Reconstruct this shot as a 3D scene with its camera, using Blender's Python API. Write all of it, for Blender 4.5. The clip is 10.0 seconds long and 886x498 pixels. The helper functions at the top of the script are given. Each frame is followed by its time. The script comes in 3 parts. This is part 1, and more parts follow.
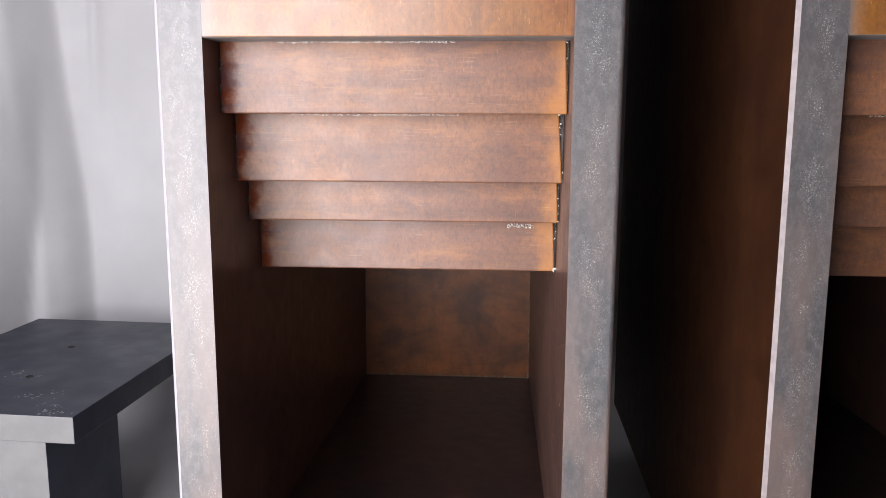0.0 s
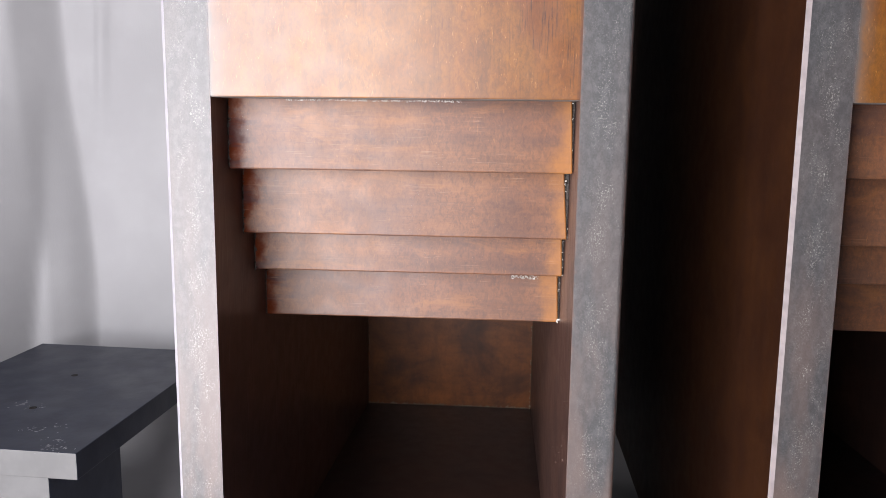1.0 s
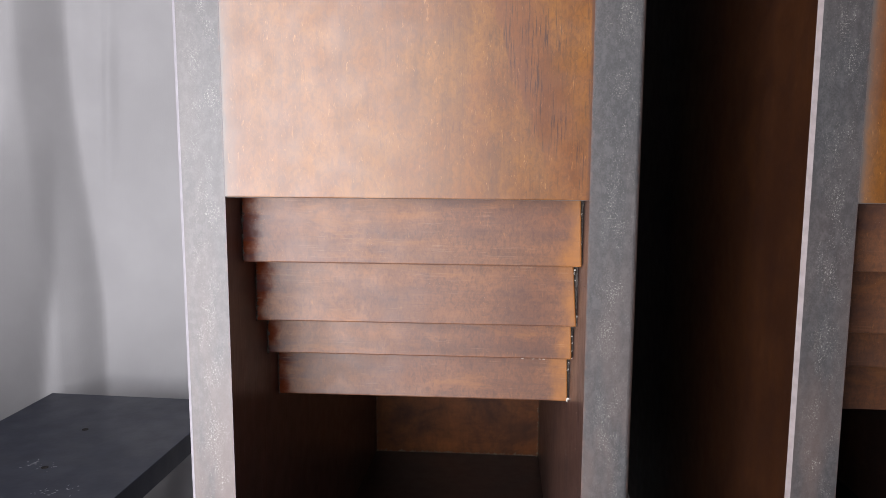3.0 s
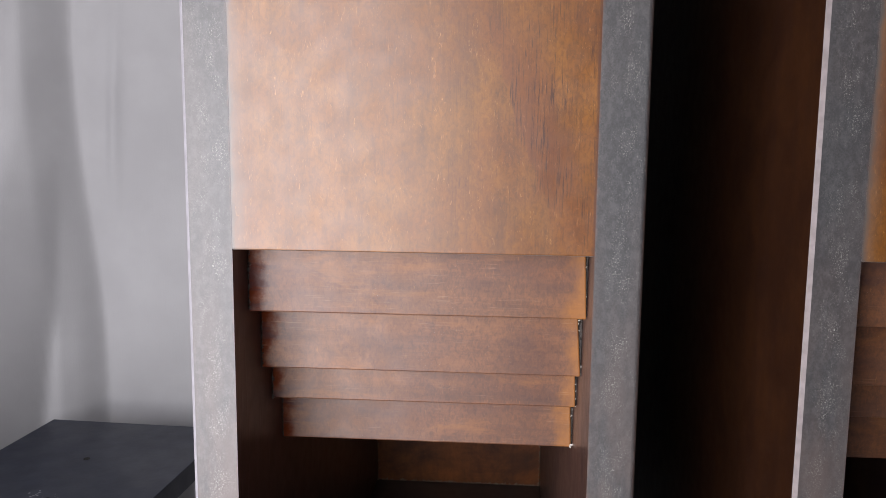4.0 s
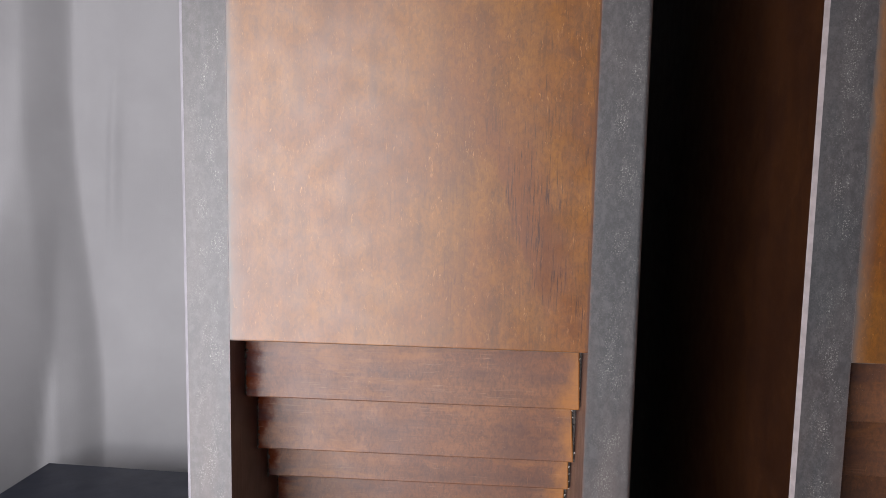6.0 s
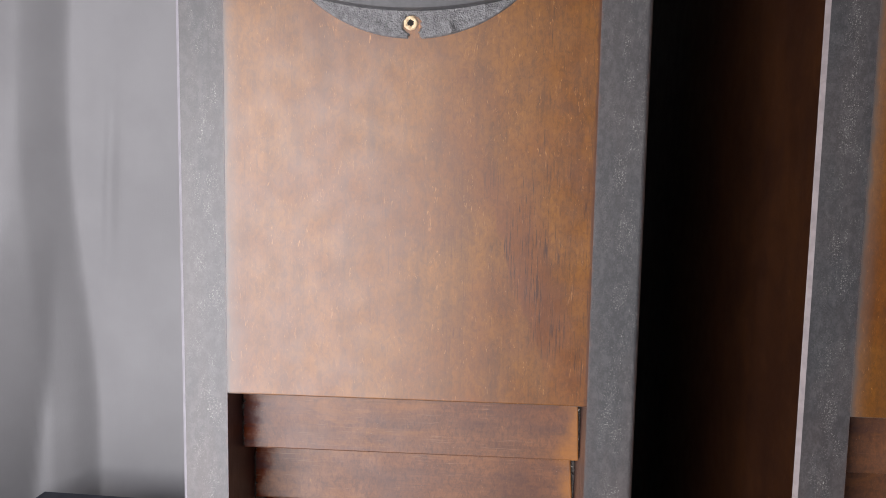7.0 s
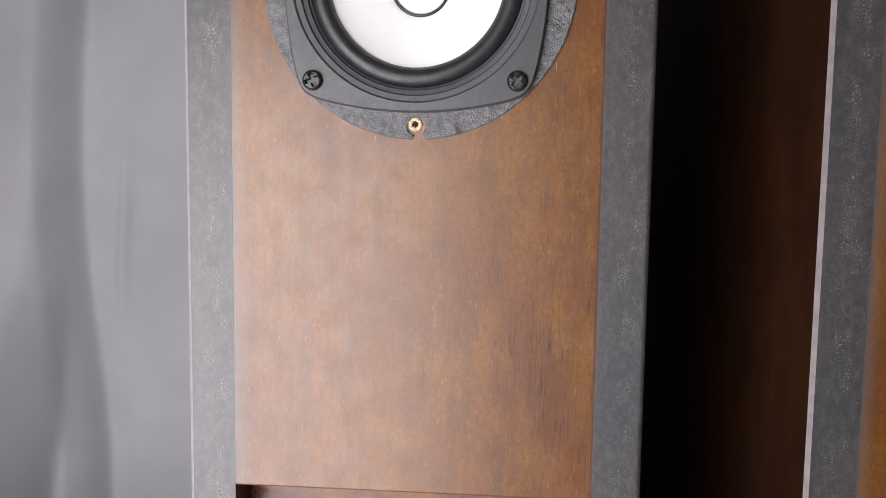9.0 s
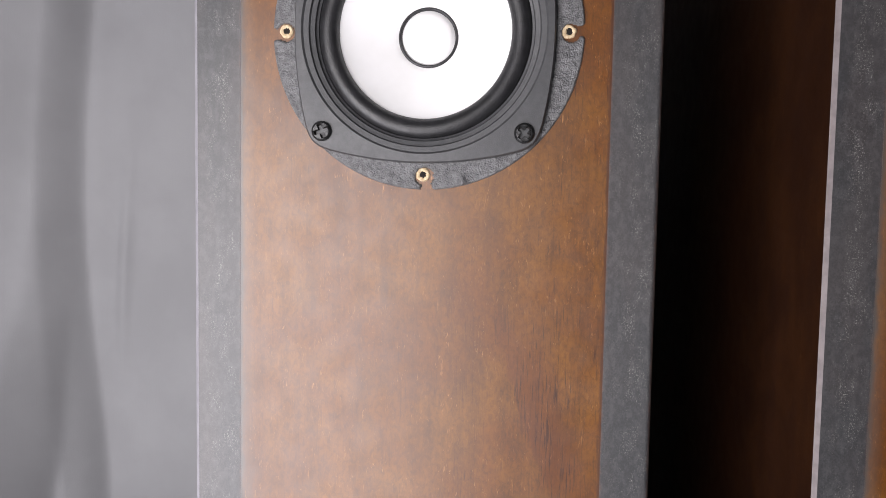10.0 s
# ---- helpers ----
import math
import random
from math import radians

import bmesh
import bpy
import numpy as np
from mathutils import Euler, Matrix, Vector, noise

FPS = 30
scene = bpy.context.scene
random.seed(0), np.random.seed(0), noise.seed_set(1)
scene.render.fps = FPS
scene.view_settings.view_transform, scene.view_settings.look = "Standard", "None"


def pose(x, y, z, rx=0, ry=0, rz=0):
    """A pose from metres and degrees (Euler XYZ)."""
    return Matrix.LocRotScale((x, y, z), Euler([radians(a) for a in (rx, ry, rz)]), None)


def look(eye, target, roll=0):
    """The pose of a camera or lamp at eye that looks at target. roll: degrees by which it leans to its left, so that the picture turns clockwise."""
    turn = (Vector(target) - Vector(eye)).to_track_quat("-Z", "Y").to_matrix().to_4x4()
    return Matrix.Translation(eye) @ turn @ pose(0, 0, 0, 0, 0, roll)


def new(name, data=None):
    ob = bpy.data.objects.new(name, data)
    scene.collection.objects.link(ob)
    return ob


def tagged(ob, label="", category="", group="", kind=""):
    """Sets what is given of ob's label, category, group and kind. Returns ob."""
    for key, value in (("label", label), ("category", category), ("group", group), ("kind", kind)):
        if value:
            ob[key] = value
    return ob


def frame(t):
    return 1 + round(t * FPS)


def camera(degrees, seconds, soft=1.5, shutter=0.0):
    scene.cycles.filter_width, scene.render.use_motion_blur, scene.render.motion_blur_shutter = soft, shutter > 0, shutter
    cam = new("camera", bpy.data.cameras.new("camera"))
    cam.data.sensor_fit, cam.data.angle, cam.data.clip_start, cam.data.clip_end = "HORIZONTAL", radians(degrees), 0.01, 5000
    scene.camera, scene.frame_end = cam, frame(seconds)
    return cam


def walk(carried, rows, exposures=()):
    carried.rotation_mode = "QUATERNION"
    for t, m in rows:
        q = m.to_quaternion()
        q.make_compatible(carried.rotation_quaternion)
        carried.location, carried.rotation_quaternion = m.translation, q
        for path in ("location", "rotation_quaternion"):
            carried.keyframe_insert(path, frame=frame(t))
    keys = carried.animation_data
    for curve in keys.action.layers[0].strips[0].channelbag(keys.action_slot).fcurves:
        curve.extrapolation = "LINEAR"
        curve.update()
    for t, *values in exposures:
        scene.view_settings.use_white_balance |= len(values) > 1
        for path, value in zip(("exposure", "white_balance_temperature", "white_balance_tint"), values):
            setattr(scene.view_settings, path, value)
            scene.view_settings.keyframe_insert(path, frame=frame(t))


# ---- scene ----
cam = camera(56.93, 10.0, soft=0.9)
PATH = [
    (0, (0.14986, -0.35353, 0.29286), (0.0107, 1.6148, -0.0333), 0.17),
    (0.5, (0.15026, -0.35312, 0.30497), (0.0095, 1.6166, -0.0121), 0.25),
    (1, (0.14804, -0.35169, 0.31646), (0.0045, 1.6185, 0.0036), 0.68),
    (1.5, (0.14617, -0.35099, 0.32548), (0.0014, 1.6181, 0.0066), 0.26),
    (2, (0.14520, -0.35059, 0.33360), (-0.0025, 1.6182, 0.0142), 0.21),
    (2.5, (0.14415, -0.35165, 0.34457), (-0.0057, 1.6191, 0.0383), 0.14),
    (4, (0.14074, -0.35106, 0.37480), (-0.0084, 1.6253, 0.1070), 0.53),
    (4.5, (0.13854, -0.35281, 0.38528), (-0.0127, 1.6250, 0.1297), 0.68),
    (5, (0.14030, -0.35173, 0.39645), (-0.0125, 1.6276, 0.1541), 0.52),
    (5.5, (0.14149, -0.35179, 0.40349), (-0.0084, 1.6281, 0.1635), 0.95),
    (7, (0.13980, -0.34797, 0.43172), (0.0034, 1.6349, 0.2086), 1.01),
    (7.5, (0.14011, -0.35223, 0.44154), (-0.0006, 1.6354, 0.2694), 0.76),
    (8, (0.14413, -0.34935, 0.45056), (-0.0113, 1.6381, 0.2897), 0.66),
    (8.5, (0.14116, -0.35027, 0.45900), (-0.0167, 1.6368, 0.2961), 0.73),
    (9, (0.14259, -0.34864, 0.46768), (-0.0247, 1.6353, 0.2774), 0.80),
    (9.5, (0.13562, -0.35159, 0.47274), (-0.0046, 1.6376, 0.3197), 0.88),
    (10, (0.13792, -0.35061, 0.48073), (-0.0215, 1.6378, 0.3369), 0.97),
]
EXPOSURES = [(0, 0.60), (2.5, 0.22), (5, -0.12), (7.5, -0.20), (10, -0.27)]
walk(cam, [(t, look(eye, target, roll)) for t, eye, target, roll in PATH], EXPOSURES)

# ---- world, window light ----
world = bpy.data.worlds.new("world")
scene.world = world
world.use_nodes = True
_nt = world.node_tree
_sky = _nt.nodes.new("ShaderNodeTexSky")
_sky.sky_type, _sky.sun_disc = "NISHITA", False
_sky.sun_elevation, _sky.sun_rotation = radians(35), radians(205)
_nt.links.new(_sky.outputs[0], _nt.nodes["Background"].inputs[0])
_nt.nodes["Background"].inputs[1].default_value = 0.1

WIN_X0, WIN_X1, WIN_Z0, WIN_Z1 = -0.60, 0.058, -0.30, 0.62   # window opening in the wall behind the camera
ROOM_X0, ROOM_X1, ROOM_Y0, ROOM_Y1, ROOM_H = -2.2, 2.0, -0.58, 1.1, 1.6
GROUND, FLOOR = -0.050, -0.800   # table top under the cloth, floor of the room
WALL = 0.12


def window_lamp(power):
    data = bpy.data.lights.new("window_daylight", "AREA")
    data.shape, data.size, data.size_y = "RECTANGLE", WIN_X1 - WIN_X0, WIN_Z1 - WIN_Z0
    data.energy, data.color = power, (0.985, 0.95, 1.0)
    ob = new("window_daylight", data)
    cx, cz = (WIN_X0 + WIN_X1) / 2, (WIN_Z0 + WIN_Z1) / 2
    ob.matrix_world = look((cx, ROOM_Y0 - 0.06, cz), (cx, 1, cz))
    return ob


window_lamp(18.6)


# ---- materials ----
class Nodes:
    """Small helper round a material's node tree."""

    def __init__(self, name):
        self.mat = bpy.data.materials.new(name)
        self.mat.use_nodes = True
        self.t = self.mat.node_tree
        self.bsdf = self.t.nodes["Principled BSDF"]

    def put(self, socket, value):
        if isinstance(value, bpy.types.NodeSocket):
            self.t.links.new(value, socket)
        elif isinstance(value, tuple) and len(value) == 3 and socket.type == "RGBA":
            socket.default_value = (*value, 1)
        else:
            socket.default_value = value

    def set(self, **kw):
        for k, v in kw.items():
            self.put(self.bsdf.inputs[k.replace("_", " ")], v)
        return self.mat

    def pos(self):
        return self.t.nodes.new("ShaderNodeNewGeometry").outputs["Position"]

    def local(self):
        return self.t.nodes.new("ShaderNodeTexCoord").outputs["Object"]

    def axis(self, vec, i):
        n = self.t.nodes.new("ShaderNodeSeparateXYZ")
        self.put(n.inputs[0], vec)
        return n.outputs[i]

    def scaled(self, vec, s, r=(0, 0, 0)):
        n = self.t.nodes.new("ShaderNodeMapping")
        self.put(n.inputs["Vector"], vec)
        n.inputs["Scale"].default_value = s
        n.inputs["Rotation"].default_value = r
        return n.outputs[0]

    def noise(self, vec, scale, detail=3.0, rough=0.55, warp=0.0):
        n = self.t.nodes.new("ShaderNodeTexNoise")
        self.put(n.inputs["Vector"], vec)
        n.inputs["Scale"].default_value, n.inputs["Detail"].default_value = scale, detail
        n.inputs["Roughness"].default_value, n.inputs["Distortion"].default_value = rough, warp
        return n.outputs[0]

    def math(self, op, a, b=0.0, c=0.0):
        n = self.t.nodes.new("ShaderNodeMath")
        n.operation = op
        for s, v in zip(n.inputs, (a, b, c)):
            self.put(s, v)
        return n.outputs[0]

    def step(self, v, lo, hi, a=0.0, b=1.0):
        n = self.t.nodes.new("ShaderNodeMapRange")
        n.interpolation_type = "SMOOTHSTEP"
        for s, x in zip(n.inputs, (v, lo, hi, a, b)):
            self.put(s, x)
        return n.outputs[0]

    def mix(self, f, a, b, mode="MIX"):
        n = self.t.nodes.new("ShaderNodeMix")
        n.data_type, n.blend_type = "RGBA", mode
        self.put(n.inputs[0], f)
        self.put(n.inputs[6], a)
        self.put(n.inputs[7], b)
        return n.outputs[2]

    def bump(self, h, strength, dist):
        n = self.t.nodes.new("ShaderNodeBump")
        n.inputs["Strength"].default_value, n.inputs["Distance"].default_value = strength, dist
        self.put(n.inputs["Height"], h)
        return n.outputs[0]


def stained_board(name, dark, mid, light, rough, grain=(1, 1, 1), flecks=1.0, kind="", spec=0.5, ior=1.5, mottle=0.35):
    """Stained and waxed fibreboard: blotches, wiped grain and pale fibres."""
    n = Nodes(name)
    p, o = n.pos(), n.local()
    blotch = n.noise(p, 18, 4, 0.6, 0.4)
    c = n.mix(n.step(blotch, 0.36, 0.62), mid, light)
    if kind == "swirl":
        # stain wiped round in broad curls
        curl = n.noise(n.scaled(p, (1, 1, 1.3)), 14, 4, 0.6, 0.9)
        c = n.mix(n.step(curl, 0.38, 0.66, 0, 0.7), c, dark)
    cloud = n.noise(n.scaled(p, (1, 1, 0.6) if kind == "front" else (0.5, 1, 1)), 60, 5, 0.65, 0.3)
    c = n.mix(n.step(cloud, 0.42, 0.74, 0, 0.4), c, dark)
    wipe = n.noise(n.scaled(p, grain), 90, 5, 0.65)
    c = n.mix(n.step(wipe, 0.42, 0.68, 0, 0.32), c, dark)
    mott = n.noise(n.scaled(p, (1, 1, 0.6)), 520, 6, 0.75, 0.6)
    c = n.mix(n.step(mott, 0.36, 0.70, 0, mottle), c, dark)
    rub = n.noise(n.scaled(p, (1, 1, 0.22) if kind == "front" else (0.22, 1, 1), (0, -0.28, 0)), 210, 5, 0.7)
    c = n.mix(n.step(rub, 0.48, 0.70, 0, 0.2), c, dark)
    # single fibres that took less stain
    fine = None
    for k, (s, r) in enumerate((((1, 1, 0.22), (0, 0.55, 0)), ((1, 1, 0.20), (0, -0.4, 0)), ((1, 1, 0.18), (0, 1.35, 0)), ((1, 1, 0.20), (0, -1.0, 0)))):
        f = n.noise(n.scaled(p, s, r), 1150 - 150 * k, 2, 0.5, 1.8)
        f = n.step(f, 0.665, 0.76)
        fine = f if fine is None else n.math("MAXIMUM", fine, f)
    sparse = n.step(n.noise(p, 130, 3), 0.44, 0.66, 0.15, 1.0)
    fine = n.math("MULTIPLY", n.math("MULTIPLY", fine, sparse), flecks)
    c = n.mix(fine, c, (0.34, 0.155, 0.045))
    x = n.axis(o, 0)
    if kind == "front":
        # wiped streaks, thickest in a worn patch low down beside the outer wall
        st = n.step(n.noise(n.scaled(p, (1, 1, 0.05)), 1250, 5, 0.7), 0.50, 0.68)
        patch = n.noise(n.scaled(p, (1, 1, 0.3)), 46, 4, 0.65)
        st = n.math("MULTIPLY", st, n.step(n.noise(n.scaled(p, (1, 1, 0.16)), 330, 4, 0.7), 0.40, 0.58, 0.15, 1.15))
        wx, wz = n.axis(p, 0), n.axis(p, 2)
        ragged = n.math("MULTIPLY", n.math("SUBTRACT", n.noise(n.scaled(p, (1, 1, 0.25)), 130, 4, 0.7), 0.5), 0.020)
        off = n.math("ADD", n.math("SUBTRACT", n.math("ADD", wx, n.math("MULTIPLY", wz, 0.30)), 0.2635), ragged)
        near = n.math("MULTIPLY", n.step(off, -0.005, -0.001), n.step(off, 0.007, 0.024, 1.0, 0.0))
        low = n.math("SUBTRACT", 1.0, n.step(n.math("ABSOLUTE", n.math("SUBTRACT", wz, 0.380)), 0.018, 0.060))
        stain = n.math("MULTIPLY", near, low)
        c = n.mix(n.math("MULTIPLY", stain, 0.55), c, (0.105, 0.028, 0.008))
        spot = n.math("MULTIPLY", stain, n.step(patch, 0.34, 0.58))
        right = n.step(x, 0.110, 0.179, 0.05, 0.45)
        m = n.math("ADD", n.step(patch, 0.46, 0.70, 0, 0.6), n.math("ADD", n.math("MULTIPLY", spot, 2.2), right))
        c = n.mix(n.math("MINIMUM", n.math("MULTIPLY", st, m), 0.9), c, (0.042, 0.015, 0.007))
        # grey paint strayed over the left seam, and a wider pale fade beside it
        ex = n.math("SUBTRACT", x, 0.0205)
        ex = n.math("ADD", ex, n.math("MULTIPLY", n.math("SUBTRACT", n.noise(n.scaled(p, (1, 1, 0.4)), 260, 4, 0.65), 0.5), 0.0040))
        c = n.mix(n.step(ex, 0.0, 0.0085, 0.45, 0.0), c, (0.135, 0.105, 0.088))
        c = n.mix(n.step(ex, -0.0006, 0.0026, 1.0, 0.0), c, (0.082, 0.074, 0.068))
        # dark stain that settled along the other seam
        sx = n.math("ADD", n.math("SUBTRACT", 0.1795, x), n.math("MULTIPLY", n.math("SUBTRACT", n.noise(n.scaled(p, (1, 1, 0.2)), 300, 4, 0.7), 0.5), 0.0030))
        c = n.mix(n.step(sx, 0.0002, 0.0016, 0.75, 0.0), c, (0.060, 0.022, 0.012))
    if kind == "slat":
        big = n.noise(n.scaled(p, (0.45, 1, 1.2)), 42, 5, 0.7, 0.6)
        c = n.mix(n.step(big, 0.48, 0.70, 0, 0.35), c, (0.075, 0.042, 0.036))
        c = n.mix(n.step(big, 0.46, 0.32, 0, 0.40), c, (0.24, 0.098, 0.026))
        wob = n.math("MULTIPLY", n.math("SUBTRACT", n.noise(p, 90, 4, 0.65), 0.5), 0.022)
        # left end reddened: part stain, part painted shade of the side wall
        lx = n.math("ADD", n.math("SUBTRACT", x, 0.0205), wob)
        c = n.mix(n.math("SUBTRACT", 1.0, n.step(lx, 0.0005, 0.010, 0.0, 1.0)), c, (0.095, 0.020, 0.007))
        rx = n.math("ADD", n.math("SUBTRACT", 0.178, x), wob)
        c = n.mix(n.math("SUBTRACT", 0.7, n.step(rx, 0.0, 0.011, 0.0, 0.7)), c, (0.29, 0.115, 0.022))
        # gloss taken off that end, where the side wall keeps light away
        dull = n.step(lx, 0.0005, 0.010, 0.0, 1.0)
        # dark smudges, heaviest over that shaded end
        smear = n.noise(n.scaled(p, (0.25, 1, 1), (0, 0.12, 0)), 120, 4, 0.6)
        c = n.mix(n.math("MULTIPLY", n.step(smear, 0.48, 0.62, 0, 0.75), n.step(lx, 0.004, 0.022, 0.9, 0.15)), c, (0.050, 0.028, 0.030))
        scr = n.step(n.noise(n.scaled(p, (0.03, 1, 1)), 1100, 4, 0.7), 0.55, 0.72, 0, 0.5)
        c = n.mix(n.math("MULTIPLY", scr, n.step(n.noise(p, 50, 3), 0.42, 0.6)), c, (0.070, 0.036, 0.028))
        brush = n.step(n.noise(n.scaled(p, (0.04, 1, 1), (0, 0.03, 0)), 1300, 4, 0.7), 0.56, 0.72, 0, 0.4)
        c = n.mix(n.math("MULTIPLY", brush, n.step(n.noise(p, 65, 3), 0.45, 0.62)), c, (0.31, 0.19, 0.115))
        dust = n.step(n.noise(p, 2600, 2, 0.6), 0.70, 0.78, 0, 0.5)
        c = n.mix(n.math("MULTIPLY", dust, n.step(n.noise(p, 70, 3), 0.5, 0.65)), c, (0.55, 0.50, 0.45))
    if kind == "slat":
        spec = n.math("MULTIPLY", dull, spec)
    r = n.step(n.noise(p, 90, 3), 0.3, 0.7, rough - 0.03, rough + 0.04)
    h = n.math("ADD", n.math("MULTIPLY", fine, 0.8), mott)
    if kind == "wall":
        # varnish that ran down in thin threads
        run = n.step(n.noise(n.scaled(p, (1, 1, 0.05)), 420, 3, 0.6), 0.56, 0.72)
        h = n.math("ADD", h, n.math("MULTIPLY", run, 3.0))
    return n.set(Base_Color=c, Roughness=r, Normal=n.bump(h, 0.10, 0.0004), Specular_IOR_Level=spec, IOR=ior)


def grey_edge():
    """Grey paint on the board edges, rubbed to pale specks and short scratches, brown at the arrises."""
    n = Nodes("rubbed_grey_paint")
    p, o = n.pos(), n.local()
    c = n.mix(n.step(n.noise(n.scaled(p, (1, 1, 0.4)), 60, 4, 0.6), 0.35, 0.65), (0.036, 0.037, 0.040), (0.050, 0.050, 0.052))
    c = n.mix(n.step(n.noise(p, 1100, 5, 0.75), 0.38, 0.64, 0, 0.7), c, (0.020, 0.020, 0.022))
    c = n.mix(n.step(n.noise(n.scaled(p, (1, 1, 0.6)), 330, 5, 0.7), 0.44, 0.64, 0, 0.55), c, (0.078, 0.078, 0.080))
    # brown undercoat showing through, more of it low on the cabinet
    under = n.math("MULTIPLY", n.step(n.noise(n.scaled(p, (1, 1, 0.3)), 40, 4, 0.6), 0.36, 0.62), n.step(n.axis(o, 2), 0.10, 0.36, 0.75, 0.12))
    c = n.mix(under, c, (0.112, 0.076, 0.064))
    ex = n.math("ABSOLUTE", n.math("SUBTRACT", n.axis(o, 0), 0.0103))
    rim = n.step(n.math("ADD", ex, n.math("MULTIPLY", n.noise(p, 220, 4, 0.65), 0.004)), 0.0112, 0.0132)
    c = n.mix(n.math("MULTIPLY", rim, 0.5), c, (0.150, 0.080, 0.056))
    wander = n.math("MULTIPLY", n.math("SUBTRACT", n.noise(n.scaled(p, (0, 0, 1)), 14, 3), 0.5), 0.014)
    band = n.math("ABSOLUTE", n.math("SUBTRACT", n.math("ADD", n.axis(o, 0), wander), 0.0120))
    band = n.step(band, 0.0005, 0.0100, 1.0, 0.0)
    clump = n.step(n.noise(n.scaled(p, (1, 1, 0.45)), 130, 5, 0.75), 0.44, 0.62)
    worn = n.math("ADD", n.math("MULTIPLY", n.math("MULTIPLY", clump, band), 0.85), n.math("MULTIPLY", clump, 0.14))
    dots = n.step(n.noise(n.scaled(p, (1, 1, 0.85)), 1350, 4, 0.85), 0.54, 0.62)
    dash = n.step(n.noise(n.scaled(p, (1, 1, 0.16), (0, 0.10, 0)), 1700, 2, 0.6), 0.60, 0.70)
    spk = n.math("MULTIPLY", n.math("MAXIMUM", dots, n.math("MULTIPLY", dash, 0.3)), worn)
    c = n.mix(spk, c, (0.33, 0.325, 0.30))
    return n.set(Base_Color=c, Roughness=0.46, Normal=n.bump(n.noise(p, 1500, 4, 0.7), 0.18, 0.0003), Specular_IOR_Level=0.75)


def simple(name, a, b, scale, rough, bump=0.1, dist=0.0004, spec=0.5, metal=0.0, fine=4.0):
    n = Nodes(name)
    p = n.pos()
    c = n.mix(n.step(n.noise(p, scale, 4, 0.6), 0.35, 0.65), a, b)
    h = n.noise(p, scale * fine, 3)
    r = n.step(n.noise(p, scale * 0.6, 3), 0.3, 0.7, rough - 0.05, rough + 0.06)
    return n.set(Base_Color=c, Roughness=r, Normal=n.bump(h, bump, dist), Specular_IOR_Level=spec, Metallic=metal)


def cloth_material():
    n = Nodes("pale_grey_cloth")
    p = n.pos()
    c = n.mix(n.step(n.noise(p, 9, 4), 0.3, 0.7), (0.33, 0.33, 0.338), (0.37, 0.37, 0.379))
    h = n.math("ADD", n.noise(p, 1100, 2), n.noise(n.scaled(p, (1, 1, 0.1)), 600, 2))
    return n.set(Base_Color=c, Roughness=0.92, Normal=n.bump(h, 0.10, 0.0006), Specular_IOR_Level=0.15)


M_FRONT = stained_board("stained_front_board", (0.050, 0.018, 0.008), (0.166, 0.055, 0.006), (0.206, 0.079, 0.008), 0.365, (1, 1, 0.08), 1.0, "front", 0.62, 1.53, 0.5)
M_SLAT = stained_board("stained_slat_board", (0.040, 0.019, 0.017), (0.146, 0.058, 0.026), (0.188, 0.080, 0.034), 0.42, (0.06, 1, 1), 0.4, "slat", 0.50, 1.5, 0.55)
# outer faces: board colour darkened for the weaker light there
M_SIDE = stained_board("stained_shaded_side_board", (0.021, 0.008, 0.005), (0.029, 0.010, 0.004), (0.043, 0.015, 0.005), 0.46, (1, 1, 0.05), 0.12, "side", 0.22)
M_HORN = stained_board("stained_horn_board", (0.030, 0.012, 0.008), (0.17, 0.054, 0.014), (0.25, 0.082, 0.020), 0.42, (1, 1, 0.4), 0.05, "swirl", 0.3, 1.5, 0.2)
# same side boards inside the horn, haze put in as a lighter, greyer colour
M_HORN_WALL = stained_board("stained_hazed_horn_wall", (0.022, 0.015, 0.016), (0.066, 0.036, 0.030), (0.100, 0.050, 0.037), 0.34, (1, 1, 0.1), 0.06, "wall", 0.55, 1.5, 0.3)
# near-black board colour: the shade inside the horn is painted in
M_HORN_FLOOR = stained_board("stained_shaded_floor_board", (0.009, 0.008, 0.010), (0.017, 0.013, 0.014), (0.034, 0.017, 0.014), 0.34, (1, 0.3, 1), 0.05, "side", 0.6, 1.5, 0.3)
M_EDGE = grey_edge()
M_LIP = simple("grey_painted_lip", (0.12, 0.115, 0.11), (0.17, 0.16, 0.15), 90, 0.5, 0.2)
M_ARRIS = simple("pale_worn_arris", (0.18, 0.152, 0.152), (0.235, 0.20, 0.20), 160, 0.42, 0.02, 0.0003, 0.8)
# brighter copy of the worn arris, with its highlight painted into the colour
M_ARRIS_HIGHLIT = simple("highlit_worn_arris", (0.26, 0.25, 0.275), (0.32, 0.31, 0.34), 160, 0.42, 0.02, 0.0003, 0.8)
M_CLOTH = cloth_material()
M_GLUE = simple("dried_glue", (0.42, 0.40, 0.36), (0.60, 0.58, 0.54), 500, 0.4, 0.3)
M_CORNER = simple("brown_corner_glue", (0.10, 0.075, 0.05), (0.21, 0.17, 0.12), 500, 0.5, 0.3)
M_CRUST = simple("dark_seam_dirt", (0.012, 0.010, 0.010), (0.055, 0.043, 0.034), 1100, 0.6, 0.4)
M_PLASTIC = simple("matt_black_plastic", (0.050, 0.051, 0.054), (0.062, 0.063, 0.066), 500, 0.42, 0.25, 0.0003, 0.6, 0, 5)
M_RUBBER = simple("black_rubber", (0.011, 0.011, 0.012), (0.018, 0.018, 0.020), 300, 0.42, 0.3, 0.0004, 0.55)
